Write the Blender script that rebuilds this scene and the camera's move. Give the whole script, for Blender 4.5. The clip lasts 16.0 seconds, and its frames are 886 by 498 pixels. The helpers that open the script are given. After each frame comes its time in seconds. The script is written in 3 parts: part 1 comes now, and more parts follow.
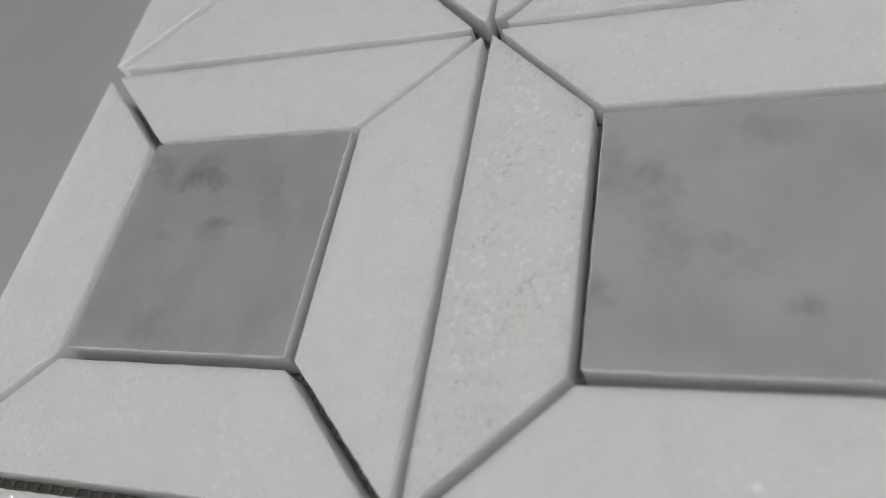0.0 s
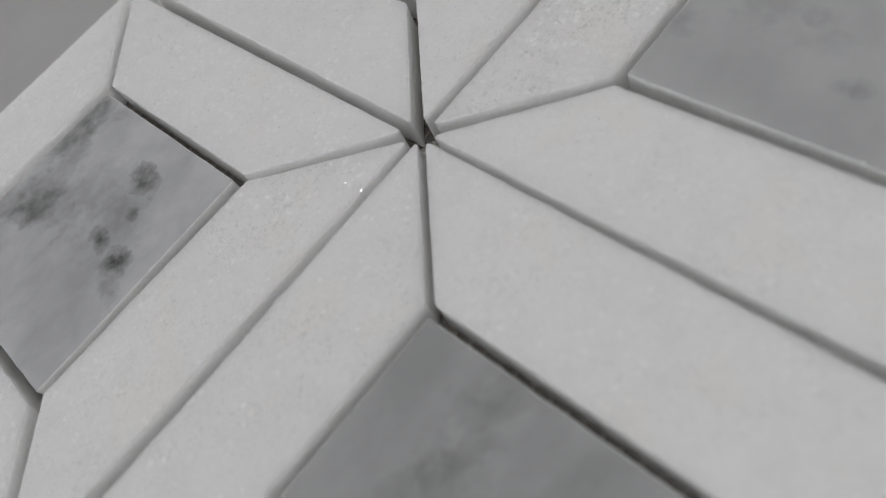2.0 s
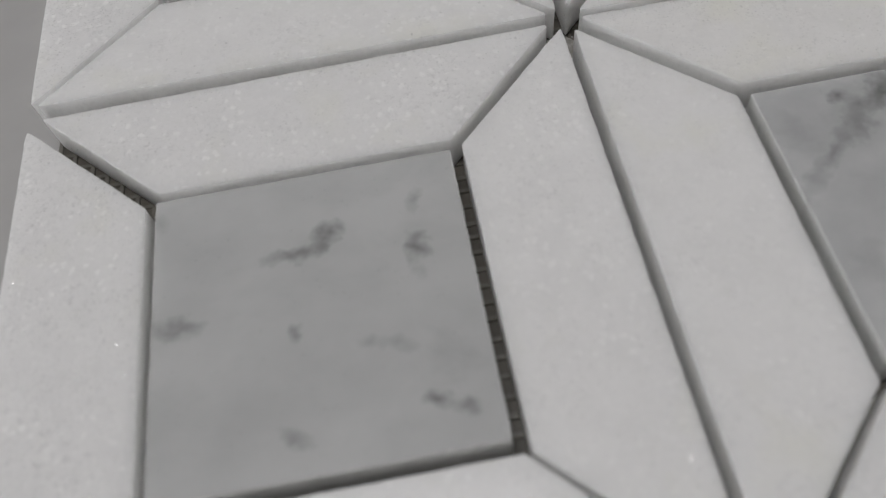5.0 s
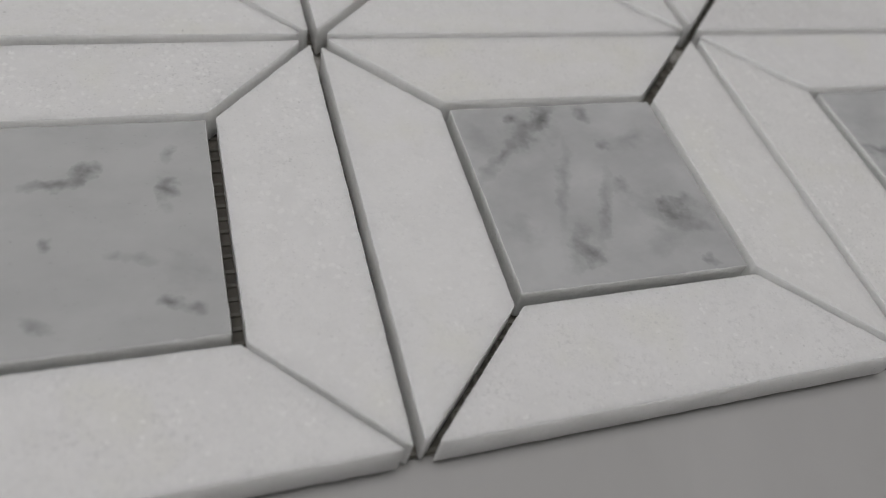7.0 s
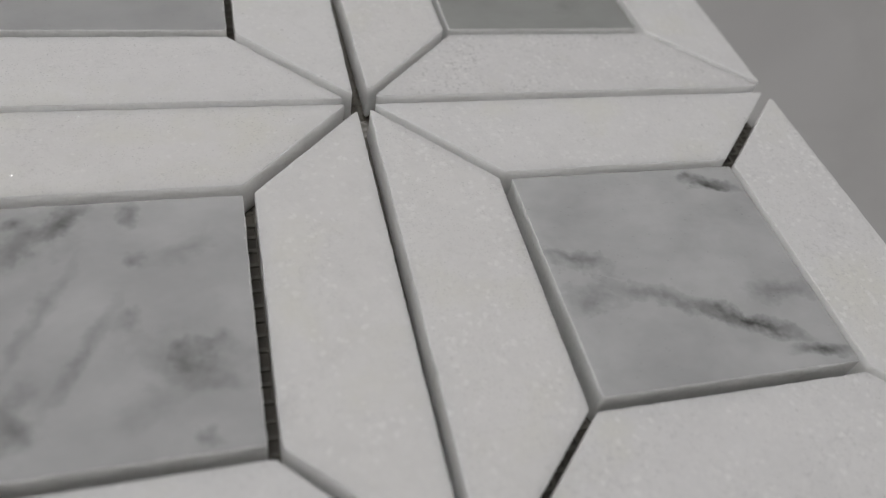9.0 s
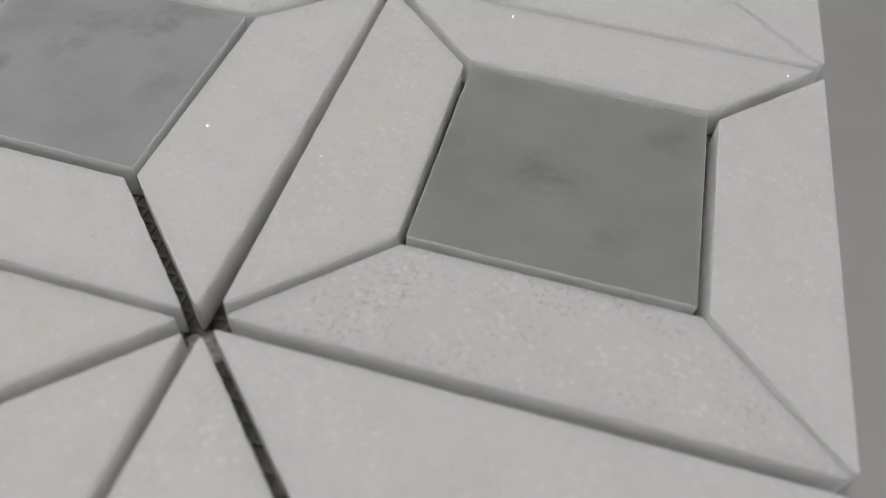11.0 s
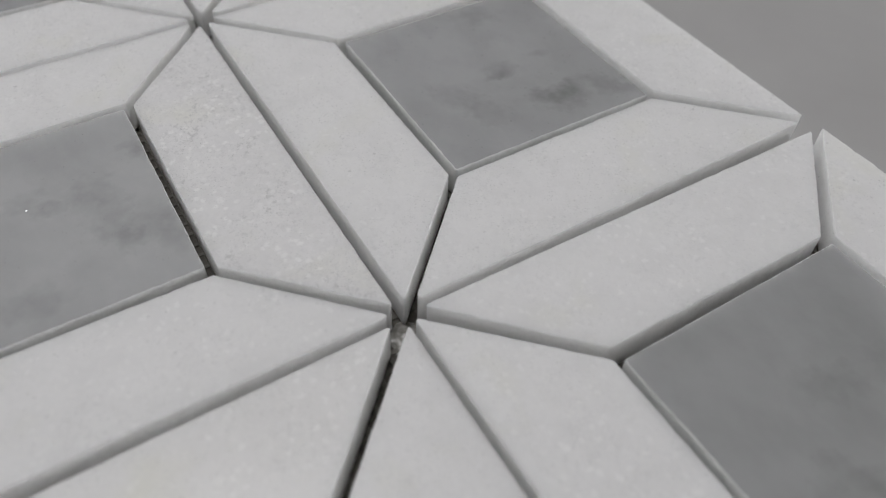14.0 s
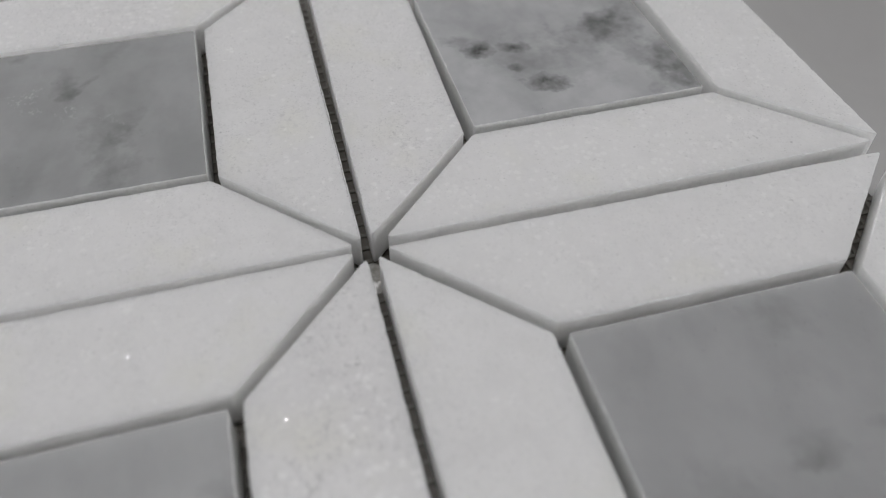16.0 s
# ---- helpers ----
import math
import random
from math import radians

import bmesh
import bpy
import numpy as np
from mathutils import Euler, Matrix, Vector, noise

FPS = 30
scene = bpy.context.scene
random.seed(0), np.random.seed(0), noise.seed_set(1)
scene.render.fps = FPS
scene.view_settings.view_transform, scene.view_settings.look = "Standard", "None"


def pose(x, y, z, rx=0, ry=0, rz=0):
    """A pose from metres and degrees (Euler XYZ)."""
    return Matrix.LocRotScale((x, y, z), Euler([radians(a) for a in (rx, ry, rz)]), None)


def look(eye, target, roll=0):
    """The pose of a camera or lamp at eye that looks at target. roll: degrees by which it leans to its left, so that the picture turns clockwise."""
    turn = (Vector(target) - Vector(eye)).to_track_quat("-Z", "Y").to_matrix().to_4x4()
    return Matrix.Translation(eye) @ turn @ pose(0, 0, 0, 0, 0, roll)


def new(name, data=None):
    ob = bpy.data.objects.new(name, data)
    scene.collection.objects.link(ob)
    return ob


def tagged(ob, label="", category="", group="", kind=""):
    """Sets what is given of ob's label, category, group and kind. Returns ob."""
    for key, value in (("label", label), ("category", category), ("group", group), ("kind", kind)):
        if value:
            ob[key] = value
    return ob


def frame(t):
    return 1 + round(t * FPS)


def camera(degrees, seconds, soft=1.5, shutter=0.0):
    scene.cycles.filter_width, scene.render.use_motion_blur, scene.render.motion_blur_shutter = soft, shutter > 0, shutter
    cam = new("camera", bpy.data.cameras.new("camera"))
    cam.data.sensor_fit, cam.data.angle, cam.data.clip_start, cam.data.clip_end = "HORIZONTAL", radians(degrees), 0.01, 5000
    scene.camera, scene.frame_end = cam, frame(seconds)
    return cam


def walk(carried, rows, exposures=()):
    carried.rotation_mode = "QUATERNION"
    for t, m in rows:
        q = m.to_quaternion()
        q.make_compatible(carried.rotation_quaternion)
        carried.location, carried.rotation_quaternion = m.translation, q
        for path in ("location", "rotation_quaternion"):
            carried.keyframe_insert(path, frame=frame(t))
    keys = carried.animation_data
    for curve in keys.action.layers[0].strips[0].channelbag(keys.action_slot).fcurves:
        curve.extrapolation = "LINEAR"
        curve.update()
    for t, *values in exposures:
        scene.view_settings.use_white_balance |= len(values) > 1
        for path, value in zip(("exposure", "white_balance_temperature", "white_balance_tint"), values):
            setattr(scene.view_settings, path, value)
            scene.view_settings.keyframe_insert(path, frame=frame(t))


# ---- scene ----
P = 0.1            # pitch of the framed squares, three by three on the sheet
TOP = 0.0072       # polished face of the tiles
BASE = -0.0006     # underside of the tiles, on the net
TABLE_Z = -0.0021  # top of the table

# ---- camera ----
cam = camera(60.40, 16.0, soft=1.0)
cam.data.dof.use_dof = True
cam.data.dof.focus_distance = 0.146
cam.data.dof.aperture_fstop = 12.5
PATH = [
    (0, (0.0825, 0.1532, 0.1126), (0.1796, 0.2243, -0.0472), -31.20),
    (0.5, (0.0713, 0.1490, 0.1118), (0.1592, 0.2298, -0.0487), -30.45),
    (1, (0.0669, 0.1392, 0.1135), (0.1381, 0.2302, -0.0497), -31.88),
    (1.5, (0.0629, 0.1282, 0.1053), (0.1201, 0.2301, -0.0570), -32.64),
    (2, (0.0598, 0.1157, 0.1025), (0.1016, 0.2252, -0.0595), -32.85),
    (2.5, (0.0596, 0.1032, 0.1052), (0.0878, 0.2153, -0.0581), -32.02),
    (3, (0.0596, 0.0896, 0.1083), (0.0749, 0.2019, -0.0565), -29.80),
    (3.5, (0.0602, 0.0716, 0.1073), (0.0642, 0.1813, -0.0599), -27.19),
    (4, (0.0625, 0.0471, 0.1061), (0.0592, 0.1513, -0.0587), -22.38),
    (4.5, (0.0693, 0.0194, 0.1046), (0.0615, 0.1225, -0.0666), -15.71),
    (6.8, (0.0606, -0.0438, 0.1179), (0.1181, 0.0692, -0.0368), 16.46),
    (7, (0.0699, -0.0415, 0.1153), (0.1315, 0.0707, -0.0383), 17.04),
    (7.5, (0.0962, -0.0393, 0.1135), (0.1642, 0.0734, -0.0371), 16.55),
    (8, (0.1206, -0.0385, 0.1115), (0.1920, 0.0754, -0.0366), 15.76),
    (10.3, (0.2261, 0.0152, 0.1037), (0.2287, 0.1458, -0.0478), 7.64),
    (10.5, (0.2316, 0.0228, 0.1041), (0.2271, 0.1529, -0.0477), 7.07),
    (11, (0.2463, 0.0446, 0.1065), (0.2244, 0.1694, -0.0483), 6.18),
    (11.5, (0.2621, 0.0648, 0.1079), (0.2227, 0.1860, -0.0463), 5.29),
    (12, (0.2722, 0.0875, 0.1117), (0.2175, 0.2027, -0.0424), 4.95),
    (12.5, (0.2814, 0.1067, 0.1118), (0.2088, 0.2159, -0.0393), 3.16),
    (13, (0.2796, 0.1279, 0.1127), (0.1969, 0.2249, -0.0349), 4.00),
    (13.5, (0.2758, 0.1485, 0.1088), (0.1757, 0.2350, -0.0412), 2.70),
    (14, (0.2666, 0.1643, 0.1095), (0.1558, 0.2351, -0.0412), 2.08),
    (14.5, (0.2503, 0.1790, 0.1090), (0.1300, 0.2318, -0.0418), 1.55),
    (15, (0.2348, 0.1849, 0.1041), (0.1099, 0.2241, -0.0405), 0.71),
    (15.5, (0.2118, 0.1842, 0.1075), (0.0847, 0.2216, -0.0423), 0.06),
    (16, (0.1858, 0.1896, 0.1020), (0.0568, 0.2239, -0.0470), -0.14),
]
# the phone's own exposure and white balance drift a little: seconds, stops, kelvin, tint
BALANCE = [
    (0, -0.22, 6450, 10), (2.5, -0.27, 6450, 10), (4.5, -0.30, 6520, 10), (8, -0.28, 6570, 10), (10.5, -0.25, 6600, 10),
    (11.5, -0.23, 6590, 10), (12.5, -0.17, 6510, 10), (14, -0.18, 6450, 10), (16, -0.20, 6450, 10),
]
walk(cam, [(t, look(eye, target, roll)) for t, eye, target, roll in PATH], BALANCE)

# ---- light ----
world = bpy.data.worlds.new("world")
scene.world = world
world.use_nodes = True
wn = world.node_tree.nodes
sky = wn.new("ShaderNodeTexSky")
sky.sky_type, sky.sun_disc = "NISHITA", False
sky.sun_elevation, sky.sun_rotation = radians(40), radians(20)
wn["Background"].inputs["Strength"].default_value = 0.1
world.node_tree.links.new(sky.outputs[0], wn["Background"].inputs["Color"])

X0, X1, Y0, Y1, Z0, Z1 = -1.9, 2.2, -1.9, 2.2, -0.75, 1.45
LAMP_SLOT = (1.3, 0.25, 0.50)      # half width, sill and head of the wall openings made for the fill lamps
# Unseen strip lamps, added to light tile sides and make crystals glint.
for at, turn, power in (((0.15, Y1 + 0.06, 0.375), 0, 12.0), ((X1 + 0.06, 0.15, 0.375), -90, 7.0), ((X0 - 0.06, 0.15, 0.375), 90, 12.0)):
    fill = new("side_fill_strip", bpy.data.lights.new("side_fill_strip", "AREA"))
    fill.data.shape, fill.data.size, fill.data.size_y = "RECTANGLE", 2.6, 0.25
    fill.data.energy = power
    fill.data.color = (1.0, 0.99, 0.98)
    fill.matrix_world = pose(*at, -90, 0, turn)

# Assumed main light; its place is chosen to keep its mirror image out of view.
PANEL = (-0.08, 0.0, 1.40)
lamp = new("ceiling_panel_lamp", bpy.data.lights.new("ceiling_panel_lamp", "AREA"))
lamp.data.shape, lamp.data.size, lamp.data.size_y = "RECTANGLE", 0.5, 0.5
lamp.data.energy = 9.9
lamp.data.color = (0.99, 0.986, 0.994)
lamp.matrix_world = pose(PANEL[0], PANEL[1], PANEL[2] - 0.04)


# ---- materials ----
class Mat:
    """A small node builder on a Principled surface."""

    def __init__(self, name):
        self.mat = bpy.data.materials.new(name)
        self.mat.use_nodes = True
        self.tree = self.mat.node_tree
        self.bsdf = self.tree.nodes["Principled BSDF"]

    def node(self, kind, operation=""):
        n = self.tree.nodes.new("ShaderNode" + kind)
        if operation:
            n.operation = operation
        return n

    def link(self, a, b):
        self.tree.links.new(a, b)

    def put(self, socket, value):
        if isinstance(value, bpy.types.NodeSocket):
            self.link(value, socket)
        else:
            socket.default_value = value
        return socket

    def surface(self, **values):
        for key, value in values.items():
            self.put(self.bsdf.inputs[key.replace("_", " ")], value)

    def coords(self, shuffle=0.0):
        """Sheet coordinates in metres; shuffled by a random step for each piece."""
        here = self.node("TexCoord").outputs["Object"]
        if not shuffle:
            return here
        rnd = self.node("ObjectInfo").outputs["Random"]
        step = self.node("CombineXYZ")
        for n, k in enumerate((shuffle, -1.7 * shuffle, 2.3 * shuffle)):
            self.link(self.math("MULTIPLY", rnd, k), step.inputs[n])
        add = self.node("VectorMath", "ADD")
        self.link(here, add.inputs[0])
        self.link(step.outputs[0], add.inputs[1])
        return add.outputs[0]

    def math(self, op, a, b=0.0, c=0.0, clamp=False):
        n = self.node("Math", op)
        n.use_clamp = clamp
        for socket, value in zip(n.inputs, (a, b, c)):
            self.put(socket, value)
        return n.outputs[0]

    def noise(self, where, size, detail=3.0, rough=0.5, distortion=0.0):
        n = self.node("TexNoise")
        self.link(where, n.inputs["Vector"])
        n.inputs["Scale"].default_value = 1.0 / size
        n.inputs["Detail"].default_value = detail
        n.inputs["Roughness"].default_value = rough
        n.inputs["Distortion"].default_value = distortion
        return n.outputs["Fac"]

    def cells(self, where, size, out="Color"):
        n = self.node("TexVoronoi")
        self.link(where, n.inputs["Vector"])
        n.inputs["Scale"].default_value = 1.0 / size
        return n.outputs[out]

    def ramp(self, value, *stops):
        """stops: (place, colour) with colour a grey value or r, g, b."""
        n = self.node("ValToRGB")
        items = n.color_ramp.elements
        while len(items) < len(stops):
            items.new(0.5)
        for item, (place, colour) in zip(items, stops):
            item.position = place
            item.color = (colour,) * 3 + (1,) if isinstance(colour, (int, float)) else (*colour, 1)
        self.link(value, n.inputs["Fac"])
        return n.outputs["Color"]

    def mix(self, fac, a, b, blend="MIX"):
        n = self.node("Mix")
        n.data_type, n.blend_type = "RGBA", blend
        self.put(n.inputs[0], fac)
        for socket, value in ((n.inputs[6], a), (n.inputs[7], b)):
            self.put(socket, (*value, 1) if isinstance(value, tuple) else value)
        return n.outputs[2]

    def bump(self, height, strength, distance):
        n = self.node("Bump")
        n.inputs["Strength"].default_value = strength
        n.inputs["Distance"].default_value = distance
        self.link(height, n.inputs["Height"])
        return n.outputs["Normal"]

    def stain(self, here, mark, ragged):
        """How strongly a soft-edged mark of the stone covers each place; mark: x, y, half length, half width, turn."""
        x, y, along, across, turn = mark[:5]
        bent = here
        for size, sway in ((0.0062, 1.2 * across + 0.0008), (0.0021, 0.5 * across + 0.0003)):
            warp = self.node("TexNoise")
            self.link(here, warp.inputs["Vector"])
            warp.inputs["Scale"].default_value = 1 / size
            warp.inputs["Detail"].default_value = 3
            warp.inputs["Roughness"].default_value = 0.6
            centred = self.node("VectorMath", "SUBTRACT")
            self.link(warp.outputs["Color"], centred.inputs[0])
            centred.inputs[1].default_value = (0.5, 0.5, 0.5)
            wob = self.node("VectorMath", "MULTIPLY_ADD")
            self.link(centred.outputs[0], wob.inputs[0])
            wob.inputs[1].default_value = (2 * sway, 2 * sway, 0)
            self.link(bent, wob.inputs[2])
            bent = wob.outputs[0]
        mapping = self.node("Mapping")
        mapping.vector_type = "TEXTURE"
        mapping.inputs["Location"].default_value = (x, y, 0)
        mapping.inputs["Rotation"].default_value = (0, 0, radians(turn))
        mapping.inputs["Scale"].default_value = (1.15 * along, 1.15 * across, 1.0)
        self.link(bent, mapping.inputs["Vector"])
        flat = self.node("VectorMath", "MULTIPLY")
        self.link(mapping.outputs[0], flat.inputs[0])
        flat.inputs[1].default_value = (1, 1, 0)
        far = self.node("VectorMath", "LENGTH")
        self.link(flat.outputs[0], far.inputs[0])
        cover = self.ramp(far.outputs["Value"], (0.0, 1.0), (0.4, 0.66), (0.85, 0.22), (1.5, 0.0))
        return self.math("MULTIPLY", cover, self.math("MULTIPLY_ADD", ragged, 0.4, 0.6))

    def crystals(self, where, size, share):
        """Single crystals picked at random: where they lie, and a colour of its own for each."""
        warp = self.node("TexNoise")
        self.link(where, warp.inputs["Vector"])
        warp.inputs["Scale"].default_value = 1.3 / size
        warp.inputs["Detail"].default_value = 3
        bent = self.node("VectorMath", "MULTIPLY_ADD")
        self.link(warp.outputs["Color"], bent.inputs[0])
        bent.inputs[1].default_value = (1.1 * size, 1.1 * size, 1.1 * size)
        self.link(where, bent.inputs[2])
        colour = self.cells(bent.outputs[0], size)
        sep = self.node("SeparateColor")
        self.link(colour, sep.inputs[0])
        core = self.ramp(self.cells(bent.outputs[0], size, "Distance"), (0.24, 1.0), (0.46, 0.0))
        return self.math("MULTIPLY", self.math("GREATER_THAN", sep.outputs[2], 1.0 - share), core), colour

    def glints(self, where, size, share, tilt, coarse=0.0):
        """A few crystal faces tilted at random that flash through the polish: a coat on those crystals alone."""
        mask, colour = self.crystals(where, size, share)
        if coarse:
            large, tone = self.crystals(where, 1.9 * size, coarse)
            colour = self.mix(self.math("GREATER_THAN", large, 0.01), colour, tone)
            mask = self.math("MAXIMUM", mask, large)
        mask = self.math("MULTIPLY", mask, self.ramp(self.noise(where, 0.007, 3, 0.6), (0.38, 0.0), (0.52, 1.0)))
        off = self.node("VectorMath", "SUBTRACT")
        self.link(colour, off.inputs[0])
        off.inputs[1].default_value = (0.5, 0.5, 0.9)
        scaled = self.node("VectorMath", "SCALE")
        self.link(off.outputs[0], scaled.inputs[0])
        scaled.inputs["Scale"].default_value = tilt
        add = self.node("VectorMath", "ADD")
        self.link(self.node("NewGeometry").outputs["Normal"], add.inputs[0])
        self.link(scaled.outputs[0], add.inputs[1])
        unit = self.node("VectorMath", "NORMALIZE")
        self.link(add.outputs[0], unit.inputs[0])
        self.surface(Coat_Weight=mask, Coat_Roughness=0.05, Coat_IOR=1.75, Coat_Normal=unit.outputs[0])


def white_stone(name, grain=0.2, tint=(0.70, 0.692, 0.694), flecks=0.25, relief=0.05, share=0.05, coarse=0.015):
    """Crystalline white marble: fine sugary grain, pale clouds, a few flashing crystals."""
    m = Mat(name)
    at = m.coords(3.0)
    cloud = m.noise(at, 0.03, 3, 0.5)
    fine = m.noise(at, 0.0011, 3, 0.7)
    patch = m.noise(at, 0.012, 3, 0.6)
    grey = tuple(0.72 * c for c in tint)
    colour = m.mix(m.ramp(cloud, (0.35, 0.0), (0.75, 0.30)), tint, tuple(c * k for c, k in zip(tint, (0.93, 0.92, 0.93))))
    mottle = m.ramp(m.noise(at, 0.0055, 3, 0.55), (0.44, 0.0), (0.70, 0.34))
    colour = m.mix(mottle, colour, tuple(0.87 * c for c in tint))
    # faint warm stains in the stone
    warm = m.ramp(m.noise(at, 0.022, 3, 0.55), (0.56, 0.0), (0.72, 0.8))
    colour = m.mix(warm, colour, tuple(c * k for c, k in zip(tint, (0.985, 0.985, 0.93))))
    # grey specks between the grains, in patches
    speck = m.math("MULTIPLY", m.ramp(fine, (0.52, 0.0), (0.66, 1.0)), m.ramp(patch, (0.42, 0.0), (0.64, 1.0)))
    colour = m.mix(m.math("MULTIPLY", speck, grain), colour, grey)
    sep = m.node("SeparateColor")
    m.link(m.cells(at, 0.0008), sep.inputs[0])
    colour = m.mix(m.math("MULTIPLY", sep.outputs[0], 0.07 + 0.15 * grain), colour, tuple(0.78 * c for c in tint))
    # pale single crystals
    pale, own = m.crystals(at, 0.0015, 0.40)
    pale = m.math("MULTIPLY", pale, m.ramp(m.noise(at, 0.009, 2), (0.40, 0.15), (0.60, 1.0)))
    colour = m.mix(m.math("MULTIPLY", pale, flecks), colour, (0.985, 0.98, 0.975))
    normal = m.bump(fine, relief, 0.0003)
    m.glints(at, 0.00038, share, 0.85, coarse)
    rough = m.math("MULTIPLY_ADD", fine, 0.10, 0.15)
    m.surface(Base_Color=colour, Roughness=rough, Normal=normal, IOR=1.5, Subsurface_Weight=1.0, Subsurface_Scale=0.0055)
    m.bsdf.inputs["Subsurface Radius"].default_value = (1.0, 1.0, 0.985)
    return m.mat


def grey_stone(name, light=0.42, tint=(1.0, 1.0, 0.985), cloudy=0.25, veins=(), scuffs=(), seed=0.0, drift=0.0):
    """Honed grey marble with soft clouds; veins: soft dark marks (x, y, radius along, radius across, turn, strength)."""
    m = Mat(name)
    here = m.coords()
    shift = m.node("VectorMath", "ADD")
    m.link(here, shift.inputs[0])
    shift.inputs[1].default_value = (seed, 0.37 * seed, 0.11 * seed)
    flow = m.node("Mapping")
    flow.inputs["Rotation"].default_value = (0, 0, radians(-drift))
    flow.inputs["Scale"].default_value = (0.72, 1.0, 1.0)
    m.link(shift.outputs[0], flow.inputs["Vector"])
    at = flow.outputs[0]
    base = tuple(light * (0.6 + 0.4 * c) for c in tint)
    big = m.noise(at, 0.014, 4, 0.55, 0.15)
    mid = m.noise(at, 0.005, 4, 0.6, 0.1)
    colour = m.mix(m.math("MULTIPLY", m.ramp(big, (0.38, 0.0), (0.66, 1.0)), cloudy), tuple((1.0 + 0.18 * cloudy) * c for c in base), tuple(0.62 * c for c in base))
    colour = m.mix(m.math("MULTIPLY", m.ramp(mid, (0.5, 0.0), (0.75, 1.0)), 0.22 * cloudy + 0.04), colour, tuple(0.6 * c for c in base))
    ragged = m.ramp(m.noise(here, 0.0026, 2, 0.45, 0.3), (0.30, 0.0), (0.66, 1.0))
    for mark in veins:
        colour = m.mix(m.math("MULTIPLY", m.stain(here, mark, ragged), min(1.0, 1.15 * mark[5])), colour, (0.055, 0.057, 0.052))
    if scuffs:
        dust = m.math("MULTIPLY", m.ramp(m.noise(at, 0.0009, 3, 0.7), (0.53, 0.0), (0.64, 1.0)), m.ramp(m.noise(at, 0.004, 2), (0.42, 0.0), (0.6, 1.0)))
        for mark in scuffs:
            colour = m.mix(m.math("MULTIPLY", m.math("MULTIPLY", m.stain(here, mark, ragged), mark[5]), dust), colour, (0.72, 0.72, 0.72))
    normal = m.bump(mid, 0.05, 0.0006)
    m.glints(at, 0.00045, 0.02, 0.8)
    rough = m.math("MULTIPLY_ADD", mid, 0.08, 0.16)
    m.surface(Base_Color=colour, Roughness=rough, Normal=normal, IOR=1.5, Subsurface_Weight=1.0, Subsurface_Scale=0.0065)
    m.bsdf.inputs["Subsurface Radius"].default_value = (1.0, 1.0, 1.0)
    return m.mat


def sawn_stone(name, tone, grain):
    """The sawn, unpolished sides of a piece: paler and duller than its face, with faint saw marks."""
    m = Mat(name)
    at = m.coords(2.0)
    lines = m.node("Mapping")
    lines.inputs["Scale"].default_value = (1.0, 1.0, 6.0)
    m.link(at, lines.inputs["Vector"])
    saw = m.noise(lines.outputs[0], 0.0022, 3, 0.6)
    fine = m.noise(at, 0.0008, 3, 0.7)
    colour = m.mix(m.ramp(m.noise(at, 0.009, 3), (0.35, 0.0), (0.7, 0.5)), tone, tuple(0.86 * c for c in tone))
    colour = m.mix(m.math("MULTIPLY", m.ramp(fine, (0.48, 0.0), (0.66, 1.0)), grain), colour, tuple(0.7 * c for c in tone))
    m.glints(at, 0.0004, 0.03, 0.8)
    m.surface(Base_Color=colour, Roughness=0.55, IOR=1.5, Normal=m.bump(m.math("ADD", saw, fine), 0.25, 0.0002), Subsurface_Weight=1.0, Subsurface_Scale=0.010)
    m.bsdf.inputs["Subsurface Radius"].default_value = (1.0, 1.0, 0.985)
    return m.mat


def net_glass():
    m = Mat("fibreglass_net")
    at = m.coords()
    colour = m.ramp(m.noise(at, 0.003, 4), (0.3, (0.09, 0.084, 0.071)), (0.7, (0.14, 0.131, 0.113)))
    m.surface(Base_Color=colour, Roughness=0.38, Normal=m.bump(m.noise(at, 0.0006, 2), 0.4, 0.0003))
    return m.mat


def table_stone():
    m = Mat("table_marble")
    at = m.coords()
    big = m.noise(at, 0.16, 5, 0.55, 1.2)
    vein = m.math("ABSOLUTE", m.math("SUBTRACT", m.noise(at, 0.11, 5, 0.6, 0.8), 0.5))
    colour = m.mix(m.ramp(big, (0.38, 0.0), (0.68, 1.0)), (0.43, 0.423, 0.418), (0.37, 0.363, 0.357))
    colour = m.mix(m.ramp(vein, (0.0, 0.12), (0.09, 0.0)), colour, (0.27, 0.27, 0.255))
    fine = m.ramp(m.noise(at, 0.005, 5, 0.6), (0.36, 0.0), (0.60, 1.0))
    for mark in TABLE_MARKS:
        colour = m.mix(m.math("MULTIPLY", m.stain(at, mark, fine), mark[5]), colour, (0.10, 0.105, 0.09))
    m.surface(Base_Color=colour, Roughness=m.math("MULTIPLY_ADD", fine, 0.06, 0.06), IOR=1.55)
    return m.mat


def plaster(name, tone):
    m = Mat(name)
    at = m.coords()
    colour = m.mix(m.math("MULTIPLY", m.noise(at, 0.4, 5), 0.25), tone, tuple(0.88 * c for c in tone))
    m.surface(Base_Color=colour, Roughness=0.85, Normal=m.bump(m.noise(at, 0.004, 3), 0.15, 0.001))
    return m.mat


def glow(name, strength):
    m = Mat(name)
    m.surface(Base_Color=(0.9, 0.9, 0.9, 1), Roughness=0.5, Emission_Color=(1.0, 0.99, 0.985, 1), Emission_Strength=strength)
    return m.mat


